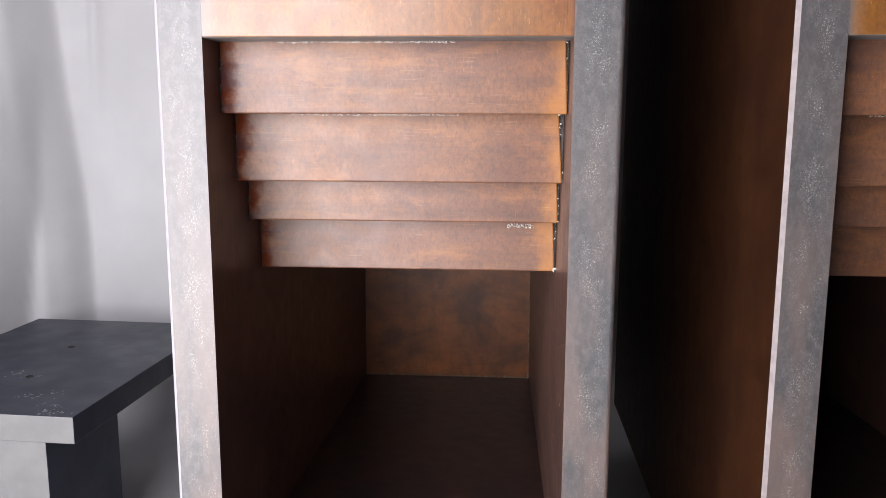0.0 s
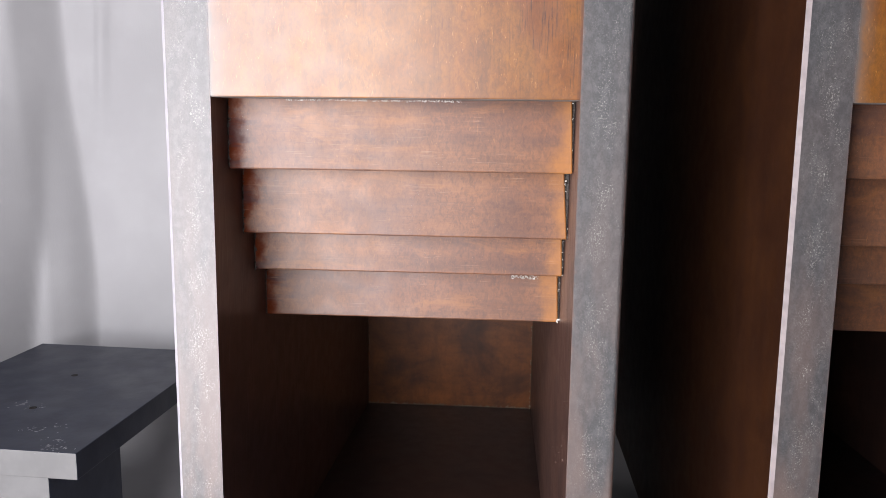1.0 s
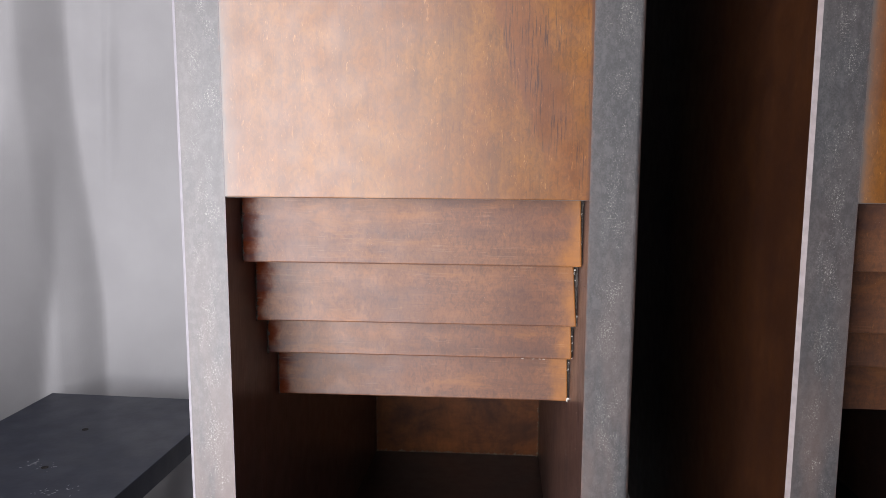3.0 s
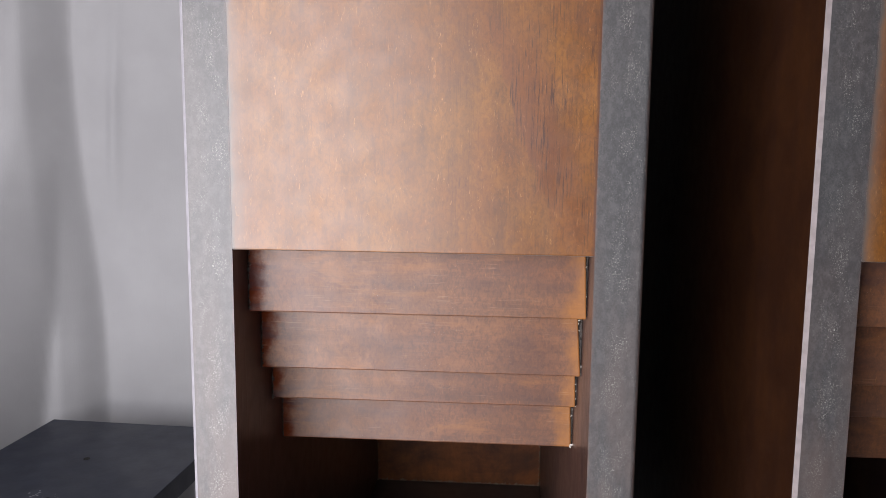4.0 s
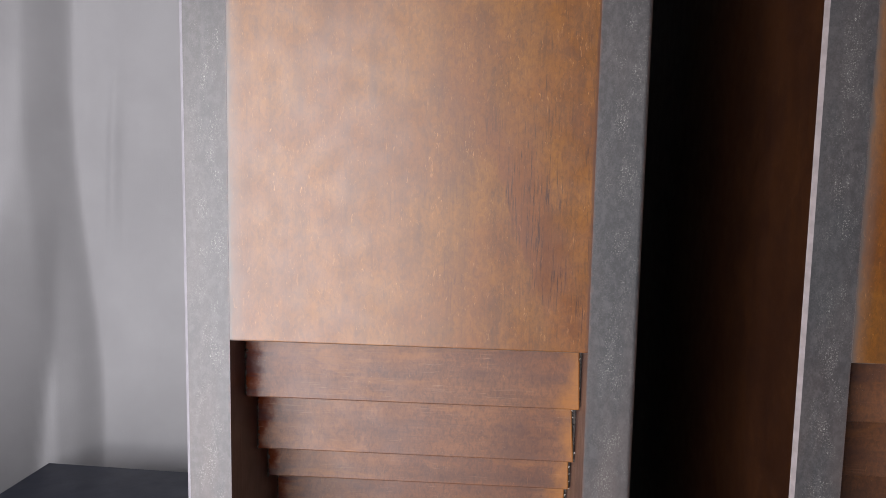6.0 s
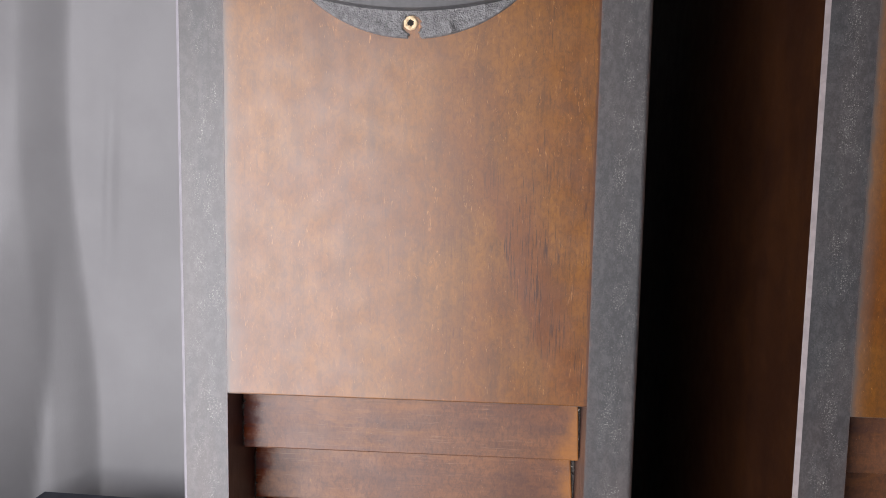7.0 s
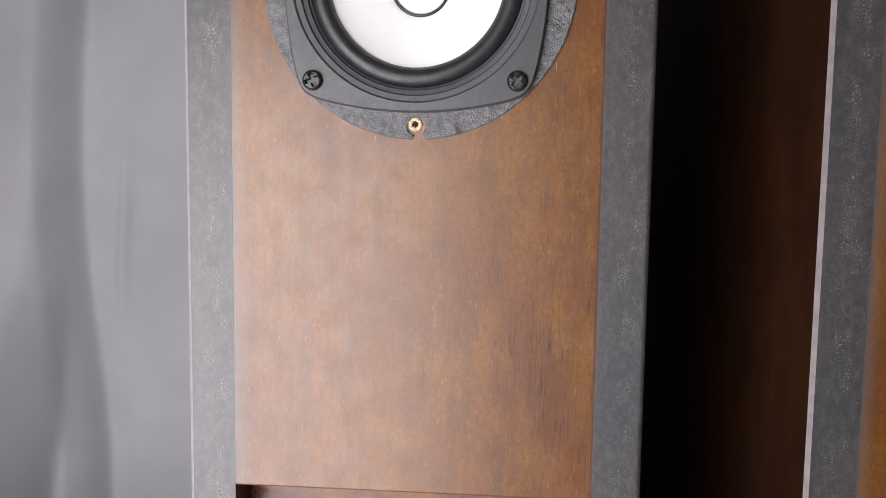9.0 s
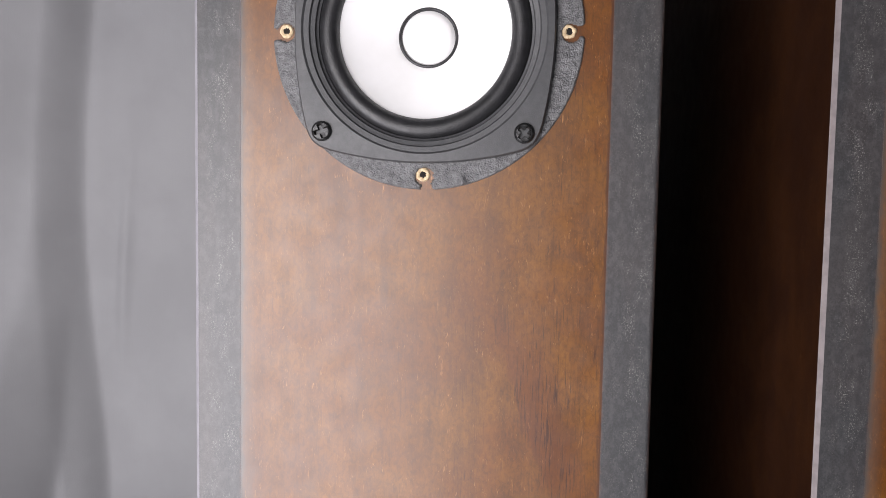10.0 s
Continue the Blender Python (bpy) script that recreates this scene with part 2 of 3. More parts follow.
M_CONE = simple("white_coated_cone", (0.92, 0.915, 0.905), (0.95, 0.945, 0.94), 60, 0.45, 0.06, 0.0003, 0.6)
M_SCREW = simple("black_oxide_screw", (0.012, 0.012, 0.013), (0.03, 0.03, 0.03), 900, 0.28, 0.1, 0.0002, 0.6, 0.4)
M_GASKET = simple("torn_black_gasket", (0.070, 0.070, 0.072), (0.140, 0.140, 0.143), 500, 0.36, 0.9, 0.0007, 0.9, 0, 3)
M_BAREWOOD = simple("bare_fibreboard", (0.52, 0.38, 0.22), (0.70, 0.57, 0.38), 900, 0.75, 0.4)
M_HOLE = simple("hole_inside", (0.008, 0.006, 0.005), (0.015, 0.011, 0.008), 300, 0.9)
M_STAND_TOP = simple("scuffed_dark_stand", (0.011, 0.015, 0.031), (0.017, 0.022, 0.041), 45, 0.42, 0.2, 0.0005, 0.45)
# light falling on the stand's front, put into a paler colour
M_STAND_FRONT_LIT = simple("lit_stand_front", (0.118, 0.118, 0.118), (0.138, 0.138, 0.138), 30, 0.6, 0.2)
M_SCUFF = simple("white_scuff", (0.14, 0.145, 0.16), (0.34, 0.34, 0.35), 600, 0.5, 0.3)
M_WALL = simple("painted_plaster", (0.70, 0.70, 0.71), (0.76, 0.76, 0.77), 6, 0.85, 0.1)
M_FLOOR = simple("worn_floorboards", (0.16, 0.10, 0.06), (0.24, 0.15, 0.09), 8, 0.5, 0.1)


# ---- builders ----
def finish(ob, bm, mats, smooth):
    bmesh.ops.recalc_face_normals(bm, faces=bm.faces)
    for f in bm.faces:
        f.smooth = smooth
    bm.to_mesh(ob.data)
    bm.free()
    for m in mats if isinstance(mats, (list, tuple)) else [mats]:
        ob.data.materials.append(m)
    return ob


def part(name, bm, mats, parent=None, label="", smooth=False, at=(0, 0, 0)):
    ob = new(name, bpy.data.meshes.new(name))
    finish(ob, bm, mats, smooth)
    ob.location = at
    if parent:
        ob.parent = parent
    return tagged(ob, label)


def box_into(bm, lo, hi, bevel=0.0, segments=1):
    r = bmesh.ops.create_cube(bm, size=1.0)
    size = [b - a for a, b in zip(lo, hi)]
    for v in r["verts"]:
        v.co = Vector([lo[i] + (v.co[i] + 0.5) * size[i] for i in range(3)])
    if bevel:
        edges = {e for v in r["verts"] for e in v.link_edges}
        bmesh.ops.bevel(bm, geom=list(edges), offset=bevel, segments=segments, profile=0.5, affect="EDGES")
    return bm


def box(lo, hi, bevel=0.0, segments=1):
    return box_into(bmesh.new(), lo, hi, bevel, segments)


def prism(outline, z0, z1):
    """A closed outline in x and y, raised from z0 to z1."""
    bm = bmesh.new()
    lo = [bm.verts.new((x, y, z0)) for x, y in outline]
    hi = [bm.verts.new((x, y, z1)) for x, y in outline]
    n = len(outline)
    for i in range(n):
        j = (i + 1) % n
        bm.faces.new((lo[i], lo[j], hi[j], hi[i]))
    bm.faces.new(lo[::-1])
    bm.faces.new(hi)
    return bm


def lathe(profile, seg=72, close=False):
    """A profile of (radius, depth) turned about the y axis."""
    bm = bmesh.new()
    rings = []
    for r, y in profile:
        if r < 1e-6:
            rings.append([bm.verts.new((0, y, 0))] * seg)
        else:
            rings.append([bm.verts.new((r * math.cos(a), y, r * math.sin(a))) for a in [2 * math.pi * i / seg for i in range(seg)]])
    if close:
        rings.append(rings[0])
    for a, b in zip(rings, rings[1:]):
        for i in range(seg):
            j = (i + 1) % seg
            vs = list(dict.fromkeys((a[i], a[j], b[j], b[i])))
            if len(vs) > 2:
                bm.faces.new(vs)
    return bm


def empty(name, at, label, category, group=""):
    ob = new(name)
    ob.empty_display_size = 0.05
    ob.location = at
    return tagged(ob, label, category, group)


# ---- room ----
def room():
    x0, x1, y0, y1, h, w = ROOM_X0, ROOM_X1, ROOM_Y0, ROOM_Y1, ROOM_H, WALL
    tagged(part("floor", box((x0 - w, y0 - w, FLOOR - 0.1), (x1 + w, y1 + w, FLOOR)), M_FLOOR), "brown wooden floor below the table", "floor", kind="structure")
    tagged(part("ceiling", box((x0 - w, y0 - w, h), (x1 + w, y1 + w, h + 0.1)), M_WALL), "plain grey plaster ceiling", "ceiling", kind="structure")
    tagged(part("wall_north", box((x0, y1, FLOOR), (x1, y1 + w, h)), M_WALL), "plain grey plaster wall", "wall", kind="structure")
    tagged(part("wall_west", box((x0 - w, y0 - w, FLOOR), (x0, y1 + w, h)), M_WALL), "plain grey plaster wall", "wall", kind="structure")
    tagged(part("wall_east", box((x1, y0 - w, FLOOR), (x1 + w, y1 + w, h)), M_WALL), "plain grey plaster wall", "wall", kind="structure")
    bm = bmesh.new()
    box_into(bm, (x0, y0 - w, FLOOR), (WIN_X0, y0, h))
    box_into(bm, (WIN_X1, y0 - w, FLOOR), (x1, y0, h))
    box_into(bm, (WIN_X0, y0 - w, FLOOR), (WIN_X1, y0, WIN_Z0))
    box_into(bm, (WIN_X0, y0 - w, WIN_Z1), (WIN_X1, y0, h))
    tagged(part("wall_south", bm, M_WALL), "plain grey plaster wall with a window opening", "wall", kind="structure")


room()


def fold_depth(x, z):
    """How far the hanging cloth stands out from its plane."""
    d = 0.0
    left = max(0.0, -0.300 - x + 0.02 * math.sin(z * 9 + 0.5) * 0.6)
    d += (0.75 * min(left, 0.1) + 0.65 * min(left, 0.032)) * (1 - math.exp(-left / 0.006)) + 0.9 * max(0.0, min(left, 0.14) - 0.050 - 0.09 * max(z, 0.0))
    d += 0.003 * math.exp(-((x + 0.352 - 0.10 * (z - 0.35)) / 0.012) ** 2)
    d += 0.0025 * math.exp(-((x + 0.385 + 0.06 * (z - 0.35)) / 0.010) ** 2)
    k = math.exp(-((z - 0.40) / 0.085) ** 2)
    d += 0.0055 * k * math.exp(-((x + 0.270 - 0.05 * (z - 0.40)) / 0.007) ** 2)
    d += 0.002 * math.exp(-((x + 0.300 - 0.02 * (z - 0.4)) / 0.010) ** 2)
    d += 0.002 * math.sin(x * 24 + 1.3 * math.sin(z * 5)) * (0.3 + 0.7 * min(1.0, max(0.0, -x)))
    d += 2.4 * max(0.0, min(-0.322 - 0.10 * max(0.0, 0.2 - z) - x, 0.10)) * max(0.0, min(1.0, (0.37 - z) / 0.24))
    d -= 0.08 * max(0.0, min(1.0, (x + 0.17) / 0.22)) ** 2
    d += 0.0022 * noise.noise(Vector((x * 22, z * 9, 4.0)))
    return d


def backdrop_cloth():
    """One pale cloth that hangs behind and runs forward over the floor in a cove."""
    plane, radius = 0.492, 0.055
    prof = [(plane, z, 1.0) for z in np.linspace(1.35, GROUND + radius, 120)]
    prof += [(plane - radius + radius * math.cos(a), GROUND + radius - radius * math.sin(a), 1 - a / (math.pi / 2)) for a in np.linspace(0.12, math.pi / 2, 12)]
    prof += [(y, GROUND, 0.0) for y in np.linspace(plane - radius - 0.01, -0.445, 50)]
    prof += [(-0.455 - 0.02 * math.sin(a), GROUND - 0.02 + 0.02 * math.cos(a), 0.0) for a in np.linspace(0.2, math.pi / 2, 6)]
    prof += [(-0.475, z, 0.0) for z in np.linspace(GROUND - 0.03, GROUND - 0.25, 8)]
    xs = np.concatenate([np.linspace(-1.1, -0.46, 30)[:-1], np.linspace(-0.46, -0.10, 120)[:-1], np.linspace(-0.10, 1.1, 60)])
    bm = bmesh.new()
    grid = []
    for y, z, k in prof:
        row = []
        for x in xs:
            d = fold_depth(x, z) * k
            lift = -0.0025 * (1 if z > GROUND - 0.001 else 0) * (0.5 + 0.5 * noise.noise(Vector((x * 9, y * 9, 2.0)))) * (1 - k)
            if k < 1 and x < -0.1 and y > 0.2:
                lift += 0.012 * max(0.0, math.sin((x + 0.22) * 36 + y * 10)) * math.exp(-((y - 0.40) / 0.05) ** 2)
            row.append(bm.verts.new((x, y - d, z + lift)))
        grid.append(row)
    for a, b in zip(grid, grid[1:]):
        for i in range(len(xs) - 1):
            bm.faces.new((a[i], a[i + 1], b[i + 1], b[i]))
    return tagged(part("backdrop_cloth", bm, M_CLOTH, smooth=True), "pale grey woven cloth hanging in soft folds and spread over the table", "cloth", kind="structure")


backdrop_cloth()


def work_table():
    tb = empty("table", (0, 0.1, FLOOR), "plain brown wooden table under the cloth", "table")
    part("tabletop", box((-0.95, -0.55, GROUND - 0.040 - FLOOR), (0.95, 0.92, GROUND - 0.006 - FLOOR), 0.003), M_FLOOR, tb)
    for lx in (-0.9, 0.84):
        for ly in (-0.5, 0.8):
            part("leg", box((lx, ly, 0), (lx + 0.06, ly + 0.06, GROUND - 0.040 - FLOOR), 0.003), M_FLOOR, tb)


work_table()

# ---- loudspeakers ----
CAB_W, WALL_T, CAB_D, CAB_H = 0.200, 0.0205, 0.460, 0.690
MOUTH_Z, DRIVER_X, DRIVER_Z = 0.325, 0.1005, 0.548
BACK_Y = 0.413   # inner face of the back board


def side_panel(parent, x, mirrored, arris):
    """A side board: a flat pale chamfer on its left arris, a small round on the other cabinet side."""
    o, i = -0.0006, 0.0001
    if mirrored:
        r = 0.0022
        arc = [(o + r - r * math.cos(q), r - r * math.sin(q)) for q in np.linspace(0, math.pi / 2, 6)]
    else:
        c = 0.0018
        arc = [(o, c), (o + c, 0.0)]
    pts = [(o, CAB_D)] + arc + [(WALL_T - i, 0), (WALL_T, i), (WALL_T, CAB_D)]
    if mirrored:
        pts = [(WALL_T - px, py) for px, py in pts]
    bm = prism(pts, 0, CAB_H)
    bm.normal_update()
    bmesh.ops.recalc_face_normals(bm, faces=bm.faces)
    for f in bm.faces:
        # inner faces take the hazed copy of the board, outer ones the shaded
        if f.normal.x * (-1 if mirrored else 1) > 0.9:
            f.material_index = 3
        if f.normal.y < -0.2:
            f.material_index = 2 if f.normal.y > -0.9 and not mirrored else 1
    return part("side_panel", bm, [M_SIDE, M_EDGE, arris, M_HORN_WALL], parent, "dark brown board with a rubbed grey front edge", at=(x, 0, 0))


def front_panel(parent):
    """The front board with its round driver cut-out."""
    x0, x1, z0, z1, y0, y1 = WALL_T, CAB_W - WALL_T, MOUTH_Z, CAB_H - WALL_T, 0.0001, WALL_T
    bm = bmesh.new()
    n, hole = 96, 0.0470
    hw = 0.0795
    sq0, sq1 = DRIVER_Z - hw, DRIVER_Z + hw
    faces = {}
    for key, y in (("f", y0), ("b", y1)):
        ci, so = [], []
        for k in range(n):
            a = 2 * math.pi * k / n
            ca, sa = math.cos(a), math.sin(a)
            ci.append(bm.verts.new((DRIVER_X + hole * ca, y, DRIVER_Z + hole * sa)))
            m = max(abs(ca), abs(sa))
            px = DRIVER_X + hw * ca / m
            px = x0 if px < x0 + 0.0007 else x1 if px > x1 - 0.0007 else px
            so.append(bm.verts.new((px, y, DRIVER_Z + hw * sa / m)))
        for k in range(n):
            j = (k + 1) % n
            bm.faces.new((ci[k], ci[j], so[j], so[k]))
        faces[key] = ci
    f, b = faces["f"], faces["b"]
    for k in range(n):
        j = (k + 1) % n
        bm.faces.new((f[k], f[j], b[j], b[k]))
    e = 0.0009
    # board below and above the cut-out, the lower arris rounded
    prof = [(y0, sq0)] + [(y0 + e - e * math.cos(q), z0 + e - e * math.sin(q)) for q in np.linspace(0, math.pi / 2, 5)] + [(y1, z0), (y1, sq0)]
    rows = [[bm.verts.new((x, y, z)) for y, z in prof] for x in (x0, x1)]
    for k in range(len(prof) - 1):
        bm.faces.new((rows[0][k], rows[0][k + 1], rows[1][k + 1], rows[1][k]))
    for y in (y0, y1):
        bm.faces.new([bm.verts.new(c) for c in ((x0, y, sq1), (x1, y, sq1), (x1, y, z1), (x0, y, z1))])
    bmesh.ops.recalc_face_normals(bm, faces=bm.faces)
    for f in bm.faces:
        if f.normal.z < -0.8 and f.calc_center_median().z < z0 + 0.002:
            f.material_index = 1
    return part("front_panel", bm, [M_FRONT, M_LIP], parent, "orange-brown stained fibreboard with worn streaks")


def flange_outline(a, k, n=240):
    """Four bowed sides that meet in rounded corners."""
    c = (-1 + math.sqrt(1 + 4 * k * a)) / (2 * k)
    pts = []
    for q in range(4):
        ang = q * math.pi / 2
        for s in np.linspace(-c, c, n // 4, endpoint=False):
            u, v = a - k * s * s, s
            pts.append((u * math.cos(ang) - v * math.sin(ang), u * math.sin(ang) + v * math.cos(ang)))
    P = np.array(pts)
    for _ in range(10):
        P = (np.roll(P, 1, 0) + P * 2 + np.roll(P, -1, 0)) / 4
    for _ in range(2):
        P = sum(np.roll(P, s, 0) for s in range(-2, 3)) / 5
    return [(0.985 * u, v) for u, v in P]


def screw(parent, x, z, turn):
    seg, R = 48, 0.0043
    bm = bmesh.new()

    def cross(a):
        q = (a - turn + math.pi / 4) % (math.pi / 2) - math.pi / 4
        return min(0.0031 / math.cos(q), 0.0009 / max(abs(math.sin(q)), 1e-4))
    rings = []
    for r, y in ((R, 0.0), (R, -0.0009), (R * 0.93, -0.0016), (R * 0.78, -0.0021)):
        rings.append([bm.verts.new((r * math.cos(a), y, r * math.sin(a))) for a in (2 * math.pi * i / seg for i in range(seg))])
    for sc, y in ((1.0, -0.0022), (0.8, 0.0004)):
        rings.append([bm.verts.new((sc * cross(a) * math.cos(a), y, sc * cross(a) * math.sin(a))) for a in (2 * math.pi * i / seg for i in range(seg))])
    for a, b in zip(rings, rings[1:]):
        for i in range(seg):
            j = (i + 1) % seg
            bm.faces.new((a[i], a[j], b[j], b[i]))
    for f in list(bm.faces)[-seg:] + [bm.faces.new(rings[-1])]:
        f.material_index = 1
    return part("screw", bm, [M_SCREW, M_HOLE], parent, "black cross-head screw", at=(x, -0.0052, z))


def driver(parent):
    out = flange_outline(0.0561, 2.95)
    n = len(out)
    bm = bmesh.new()
    ang = [math.atan2(z, x) for x, z in out]
    layers = [[(x, 0.0, z) for x, z in out], [(x, -0.0040, z) for x, z in out], [(x * 0.988, -0.0052, z * 0.988) for x, z in out]]
    for r, y in ((0.0522, -0.0052), (0.0514, -0.0042), (0.0492, -0.0040), (0.0487, -0.0028), (0.0468, -0.0024), (0.0464, -0.0010), (0.0455, -0.0006), (0.0450, 0.004), (0.0445, 0.060)):
        layers.append([(r * math.cos(a), y, r * math.sin(a)) for a in ang])
    rings = [[bm.verts.new(c) for c in L] for L in layers]
    for a, b in zip(rings, rings[1:]):
        for i in range(n):
            j = (i + 1) % n
            bm.faces.new((a[i], a[j], b[j], b[i]))
    bm.faces.new(rings[-1])
    frame_ob = part("driver_frame", bm, M_PLASTIC, parent, "matt black driver frame with bowed sides", at=(DRIVER_X, 0, DRIVER_Z))
    roll = [(0.0462, 0.0016)] + [(0.0413 + 0.0044 * math.cos(a), 0.0014 - 0.0042 * math.sin(a)) for a in np.linspace(0, math.pi, 16)] + [(0.0367, 0.0024), (0.0358, 0.0034)]
    part("surround", lathe(roll, 96), M_RUBBER, frame_ob, "black rubber surround", True)
    cone = [(0.0374, 0.0012)] + [(r, 0.0014 + 0.0151 * ((0.0368 - r) / 0.0244) ** 0.92) for r in np.linspace(0.0366, 0.0122, 16)]
    part("cone", lathe(cone, 96), M_CONE, frame_ob, "smooth white cone", True)
    part("ring", lathe([(0.0135, 0.0175), (0.0133, 0.0158), (0.0127, 0.0149), (0.0121, 0.0153), (0.0118, 0.0175)], 72), M_RUBBER, frame_ob, "thin black ring", True)
    part("dust_cap", lathe([(0.0121, 0.0170), (0.0100, 0.0152), (0.0075, 0.0138), (0.0050, 0.0129), (0.0025, 0.0124), (0.0, 0.0122)], 72), M_CONE, frame_ob, "white dust cap", True)
    for k, (sx, sz) in enumerate(((-1, -1), (1, -1), (1, 1), (-1, 1))):
        screw(frame_ob, sx * 0.0429, sz * 0.0431, 0.35 + 0.5 * k)
    return frame_ob


def old_gasket(parent, seed):
    """What is left of a larger round gasket, slit at the four old screw holes."""
    na, r0, r1, nr = 720, 0.0480, 0.0670, 36
    bm = bmesh.new()

    def kept(i, j):
        a = 2 * math.pi * (i + 0.5) / na
        r = r0 + (r1 - r0) * (j + 0.5) / nr
        edge = r1 - 0.0003
        if r > edge:
            return False
        q = (a + math.pi / 4) % (math.pi / 2) - math.pi / 4
        tx, rr = r * math.sin(q), r * math.cos(q)
        if math.hypot(tx, rr - 0.0607) < 0.0036 + 0.0004 * noise.noise(Vector((tx * 900, rr * 900, a))):
            return False
        half = 0.0018 + 0.0018 * max(0.0, (rr - 0.0642) / 0.0028) ** 2 + 0.0005 * noise.noise(Vector((rr * 700, a, 1)))
        return not (rr > 0.0607 and abs(tx - 0.0008) < half)
    cells = {(i, j) for i in range(na) for j in range(nr) if kept(i, j)}
    verts = {}

    def vert(i, j):
        i %= na
        if (i, j) not in verts:
            a, r = 2 * math.pi * i / na, r0 + (r1 - r0) * j / nr
            rim = any(((i + di) % na, j + dj) not in cells for di in (-1, 0) for dj in (-1, 0)) and j > 0
            x, z = r * math.cos(a), r * math.sin(a)
            w = noise.noise(Vector((x * 150, z * 150, seed))) * 0.0004 + 0.00022 * noise.noise(Vector((x * 420, z * 420, 3 + seed))) + 0.0028 * max(0, noise.noise(Vector((a * 17 + 9 * r, r * 70, 7 + seed)))) ** 3
            y = 0.0004 if rim else -0.0012 - w
            verts[(i, j)] = bm.verts.new((x, y, z))
        return verts[(i, j)]
    for i, j in sorted(cells):
        bm.faces.new((vert(i, j), vert(i + 1, j), vert(i + 1, j + 1), vert(i, j + 1)))
    return part("gasket_remnant", bm, M_GASKET, parent, "torn wrinkled black gasket remnant", True, at=(DRIVER_X + 0.0010, 0, DRIVER_Z - 0.0009))


def old_hole(parent, x, z):
    bm = lathe([(0.0031, 0.0008), (0.0029, -0.0006), (0.0023, -0.0011), (0.0013, -0.0004)], 20)
    rng = random.Random(int(x * 1e5))
    for v in bm.verts:
        v.co += Vector((rng.uniform(-1, 1), rng.uniform(-0.8, 0.8), rng.uniform(-1, 1))) * 0.00028
    ob = part("screw_hole", bm, M_BAREWOOD, parent, "empty screw hole in bare wood", True, at=(x, 0, z))
    part("hole_bottom", lathe([(0.0015, -0.00045), (0.0, -0.00045)], 16), M_HOLE, ob)
    return ob


def crumbs(bm, x0, x1, y, z, count, size, rng, flat=0.5, spread=0.0006):
    """Small uneven lumps strewn along a seam."""
    for _ in range(count):
        s = size * rng.uniform(0.4, 1.3)
        m = pose(rng.uniform(x0, x1), y + rng.uniform(-1, 0.3) * spread, z + rng.uniform(-1, 1) * spread, rng.uniform(0, 360), rng.uniform(0, 360), 0)
        r = bmesh.ops.create_icosphere(bm, subdivisions=1, radius=s, matrix=m @ Matrix.Diagonal((rng.uniform(1, 2.4), flat, rng.uniform(0.5, 1), 1)))
        for v in r["verts"]:
            v.co += Vector((rng.uniform(-1, 1), rng.uniform(-1, 1), rng.uniform(-1, 1))) * s * 0.25


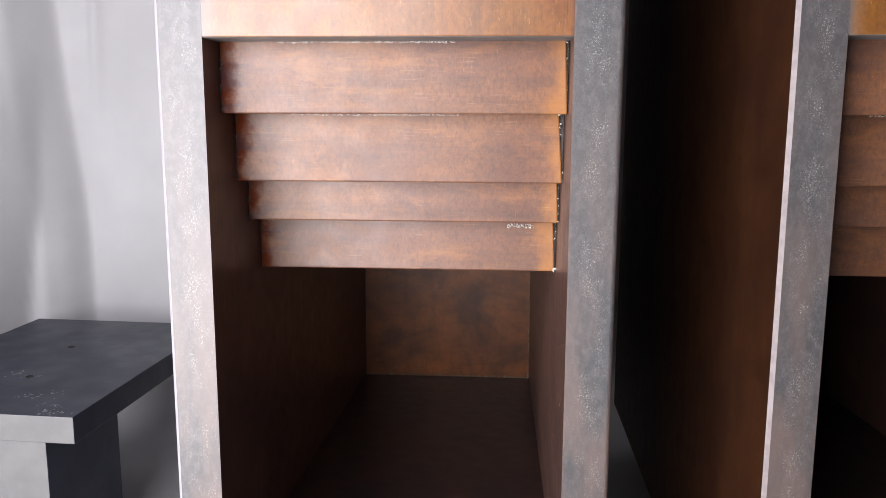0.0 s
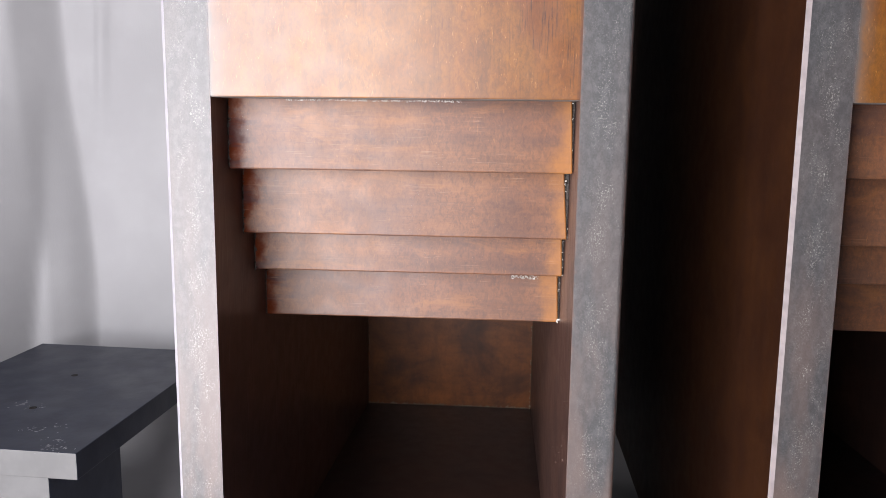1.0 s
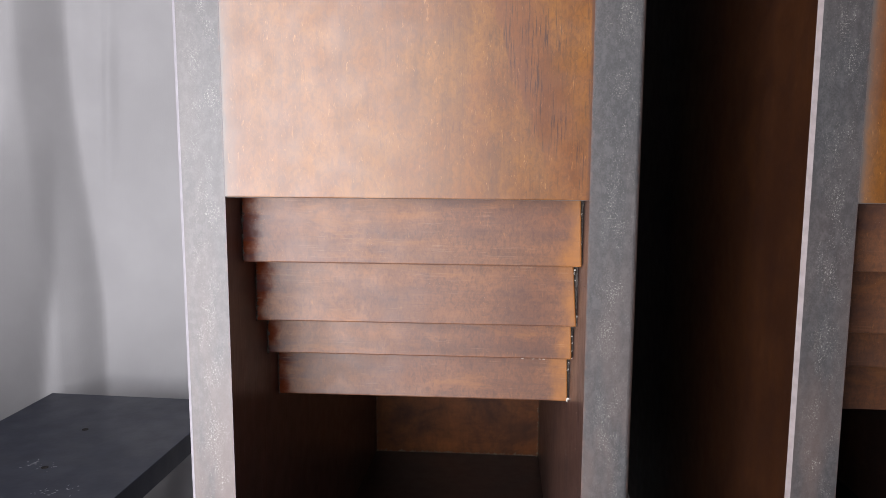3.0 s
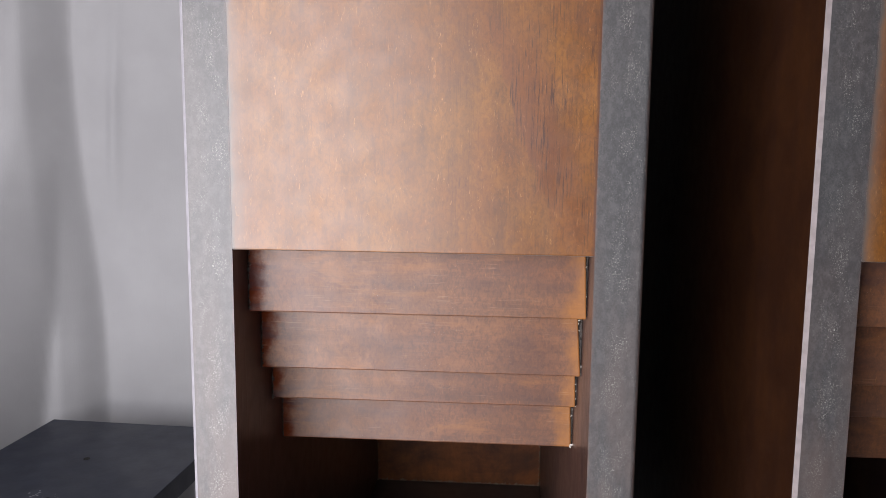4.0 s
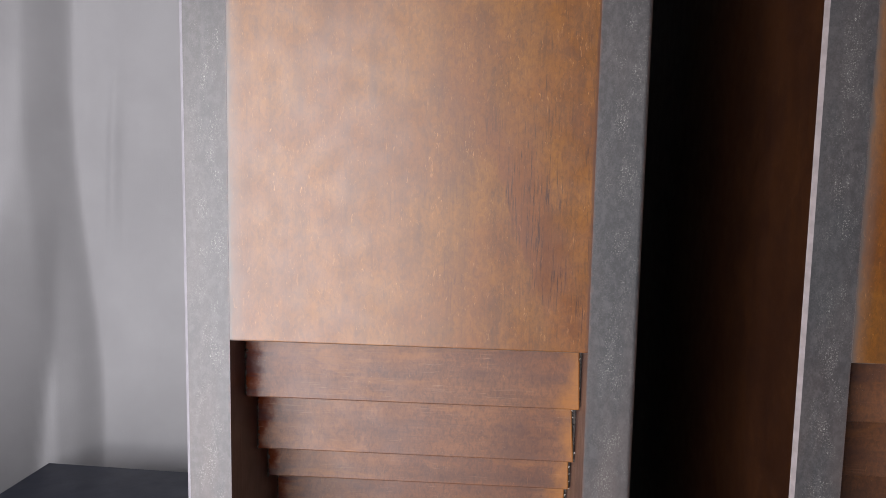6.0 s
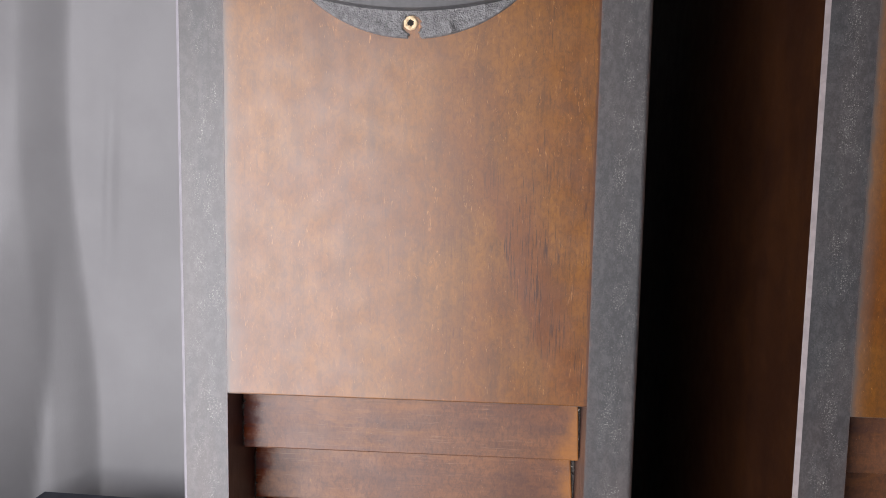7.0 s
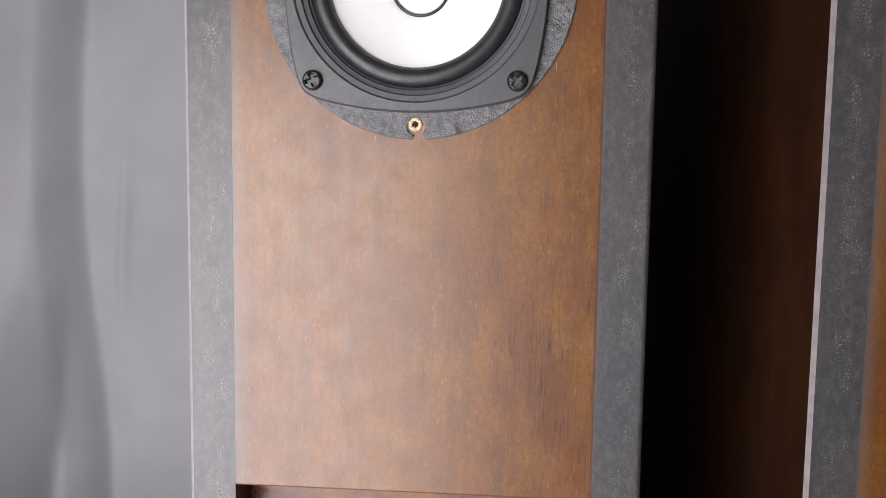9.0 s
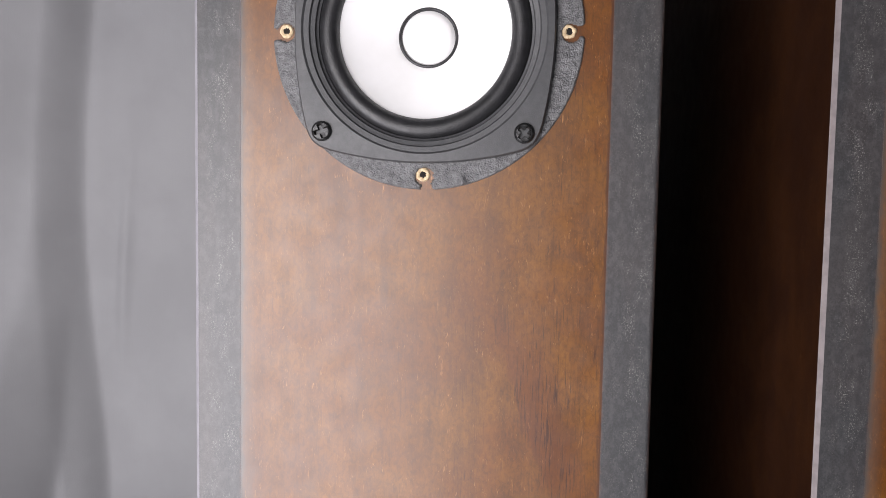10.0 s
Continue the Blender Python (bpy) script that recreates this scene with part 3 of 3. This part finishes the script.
def loudspeaker(x, seed, arris):
    rng = random.Random(seed)
    sp = empty("loudspeaker", (x, 0, 0), "brown stained horn loudspeaker with rubbed grey edges standing on the cloth", "loudspeaker", "pair of loudspeakers")
    side_panel(sp, 0, False, arris)
    side_panel(sp, CAB_W - WALL_T, True, arris)
    front_panel(sp)
    xi0, xi1 = WALL_T, CAB_W - WALL_T
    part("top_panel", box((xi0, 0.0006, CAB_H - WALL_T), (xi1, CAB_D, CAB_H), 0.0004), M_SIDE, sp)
    part("back_panel", box((xi0, BACK_Y, 0), (xi1, BACK_Y + WALL_T, CAB_H - WALL_T), 0.0004), M_HORN, sp, "dark brown glossy back board")
    part("bottom_panel", box((xi0, 0.0006, 0), (xi1, BACK_Y, WALL_T), 0.0004), M_HORN, sp)
    # horn floor, a board that rises a little towards the mouth
    bm = bmesh.new()
    side = [(0.030, WALL_T), (BACK_Y, WALL_T), (BACK_Y, 0.040), (0.030, 0.062)]
    a = [bm.verts.new((xi0, y, z)) for y, z in side]
    b = [bm.verts.new((xi1, y, z)) for y, z in side]
    for k in range(4):
        bm.faces.new((a[k], a[(k + 1) % 4], b[(k + 1) % 4], b[k]))
    bm.faces.new(a), bm.faces.new(b[::-1])
    part("horn_floor", bm, M_HORN_FLOOR, sp, "brown glossy horn floor board with painted shade")
    part("horn_roof", box((xi0, 0.098, 0.222), (xi1, BACK_Y, 0.240), 0.0004), M_HORN, sp)
    for gx in (xi0 + 0.0006, xi1 - 0.0006):
        bm = bmesh.new()
        for q in range(70):
            crumbs(bm, gx - 0.0005, gx + 0.0005, BACK_Y - 0.0007, 0.041 + 0.18 * (q + rng.random()) / 70, 1, 0.0008, rng, 0.6, 0.0005)
        tagged(part("corner_glue", bm, M_CORNER, sp, "bead of brownish corner glue"), kind="stuff")
    bm = bmesh.new()
    crumbs(bm, xi0, xi1, BACK_Y - 0.0009, 0.0408, 150, 0.0008, rng, 0.6, 0.0005)
    tagged(part("corner_glue", bm, M_CORNER, sp, "bead of brownish corner glue"), kind="stuff")
    # stepped boards that narrow the horn behind the mouth
    steps = ((0.0210, 0.2928, 0.348, 0.0012), (0.0395, 0.2602, 0.314, 0.0022), (0.0570, 0.2388, 0.284, 0.0008), (0.0755, 0.2105, 0.262, 0.0010))
    for k, (y, z0, z1, cut) in enumerate(steps):
        end = xi1 - (0.0004, 0.0005, 0.0008, 0.0008)[k]
        top = MOUTH_Z if k == 0 else steps[k - 1][1]
        bm = box((xi0 + 0.0002, y, z0), (end, y + 0.0168, z1), 0.0007, 2)
        for v in bm.verts:
            if v.co.x > 0.1:   # the end is sawn off slanting, widest open at the top
                v.co.x -= cut * (v.co.z - z0) / (top - z0)
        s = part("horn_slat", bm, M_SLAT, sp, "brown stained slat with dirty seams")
        part("seam_filler", box((end - 0.006, y + 0.0015, z0 + 0.0008), (xi1 - 0.00005, y + 0.0120, top + 0.004), 0.0003), M_CRUST, s, "dark crumbling seam filler")
        bm = bmesh.new()
        for q in range(30):   # dirt smeared into the other end
            f = (q + rng.random()) / 30
            crumbs(bm, xi0 + 0.0001, xi0 + 0.0004 + 0.0016 * max(0.0, f - 0.45), y + 0.0002, z0 + (top - z0) * f, 1, 0.0007, rng, 0.35, 0.0003)
        tagged(part("seam_dirt", bm, M_CRUST, s, "dark crumbling seam filler"), kind="stuff")
        bm = bmesh.new()
        crumbs(bm, xi0 + 0.028, xi1 - 0.05, y - 0.0002, top - 0.0004, 260 if k < 2 else 24, 0.00024, rng, 0.5, 0.0003)
        for q in range(6):   # glue that squeezed out along the slanting end
            f = rng.random()
            crumbs(bm, end - cut * f - 0.0002, end - cut * f + 0.0008, y - 0.0001, z0 + (top - z0) * f, 1, rng.choice((0.00022, 0.0003, 0.0006)), rng, 0.6, 0.0003)
        if k == 3:
            crumbs(bm, xi1 - 0.026, xi1 - 0.012, y - 0.0001, top - 0.004, 90, 0.00032, rng, 0.35, 0.0010)
            crumbs(bm, end - 0.0006, end + 0.0006, y - 0.0004, z0 + 0.001, 4, 0.0008, rng)
        tagged(part("glue_residue", bm, M_GLUE, s, "white crumbs of dried glue"), kind="stuff")
        bm = bmesh.new()
        for q in range(46):
            zz = z0 + (top - z0) * (q + rng.random()) / 46
            crumbs(bm, end - 0.0003 - cut * (zz - z0) / (top - z0), xi1 - 0.0003, y + 0.0012, zz, 1, 0.0005, rng, 0.6, 0.0006)
        tagged(part("seam_dirt", bm, M_CRUST, s, "dark crumbling seam filler"), kind="stuff")
    # dust, and on the right inner wall pale lumps imitating glints of gloss
    for fx, y1, za, zb, count in ((-0.0001, 0.16, 0.10, 0.62, 26), (xi1, 0.10, 0.06, 0.29, 170), (xi0, 0.12, 0.08, 0.29, 12)):
        bm = bmesh.new()
        for q in range(count):
            crumbs(bm, fx - 0.0001, fx + 0.0001, rng.uniform(0.008, y1), rng.uniform(za, zb), 1, 0.00017, rng, 0.7, 0.0)
        tagged(part("dust_and_glints", bm, M_CORNER, sp, "pale dust specks and painted gloss glints on the board"), kind="stuff")
    for a in range(4):
        ang = a * math.pi / 2
        old_hole(sp, DRIVER_X + (0.0009 if a == 2 else 0.0002) + 0.0605 * math.cos(ang), DRIVER_Z - 0.0003 + 0.0605 * math.sin(ang))
    old_gasket(sp, seed)
    driver(sp)
    for fx in (0.045, CAB_W - 0.045):
        for fy in (0.07, CAB_D - 0.07):
            part("foot", box((fx - 0.018, fy - 0.018, GROUND), (fx + 0.018, fy + 0.018, 0), 0.002), M_PLASTIC, sp, "black block foot")
    return sp


loudspeaker(0.0, 3, M_ARRIS_HIGHLIT)
loudspeaker(0.2697, 8, M_ARRIS)


# ---- low stand beside the loudspeaker ----
def low_stand():
    st = empty("low_stand", (-0.139, 0.158, 0), "low dark painted stand with scuffed drilled top, on the cloth", "stand")
    st.rotation_euler = (0, 0, radians(-2.6))
    bm = box((-0.186, 0, 0.0685), (0, 0.252, 0.0880), 0.0007, 2)
    bm.normal_update()
    # front edge gets the lit colour
    for f in bm.faces:
        if f.normal.y < -0.7:
            f.material_index = 1
    part("top_board", bm, [M_STAND_TOP, M_STAND_FRONT_LIT], st, "dark scuffed board with light painted on its front edge")
    bm = box((-0.152, 0.004, GROUND), (-0.024, 0.101, 0.0685), 0.0007, 2)
    bm.normal_update()
    # front of the leg gets the lit colour too
    for f in bm.faces:
        if f.normal.y < -0.7:
            f.material_index = 1
    part("leg_block", bm, [M_STAND_TOP, M_STAND_FRONT_LIT], st, "dark block leg with light painted on its front")
    rng = random.Random(5)
    for hx, hy in ((-0.0964, 0.160), (-0.0826, 0.0783)):
        h = part("drill_hole", lathe([(0.0030, 0.0006), (0.0027, -0.0003), (0.0, -0.0002)], 20), M_HOLE, st, "dark drilled hole", at=(hx, hy, 0.0880))
        h.rotation_euler = (radians(-90), 0, 0)
    bm = bmesh.new()
    for cx, cy, k in ((-0.101, 0.083, 10), (-0.077, 0.081, 9), (-0.020, 0.009, 26), (-0.033, 0.022, 10), (-0.056, 0.036, 12), (-0.042, 0.045, 8)):
        for _ in range(k):
            s = rng.uniform(0.0003, 0.0008)
            m = pose(cx + rng.gauss(0, 0.006), cy + rng.gauss(0, 0.004), 0.0880, 0, 0, rng.uniform(0, 180))
            bmesh.ops.create_icosphere(bm, subdivisions=1, radius=s, matrix=m @ Matrix.Diagonal((rng.uniform(1, 3), 1, 0.15, 1)))
    tagged(part("paint_scuffs", bm, M_SCUFF, st, "white scuff marks"), kind="stuff")


low_stand()
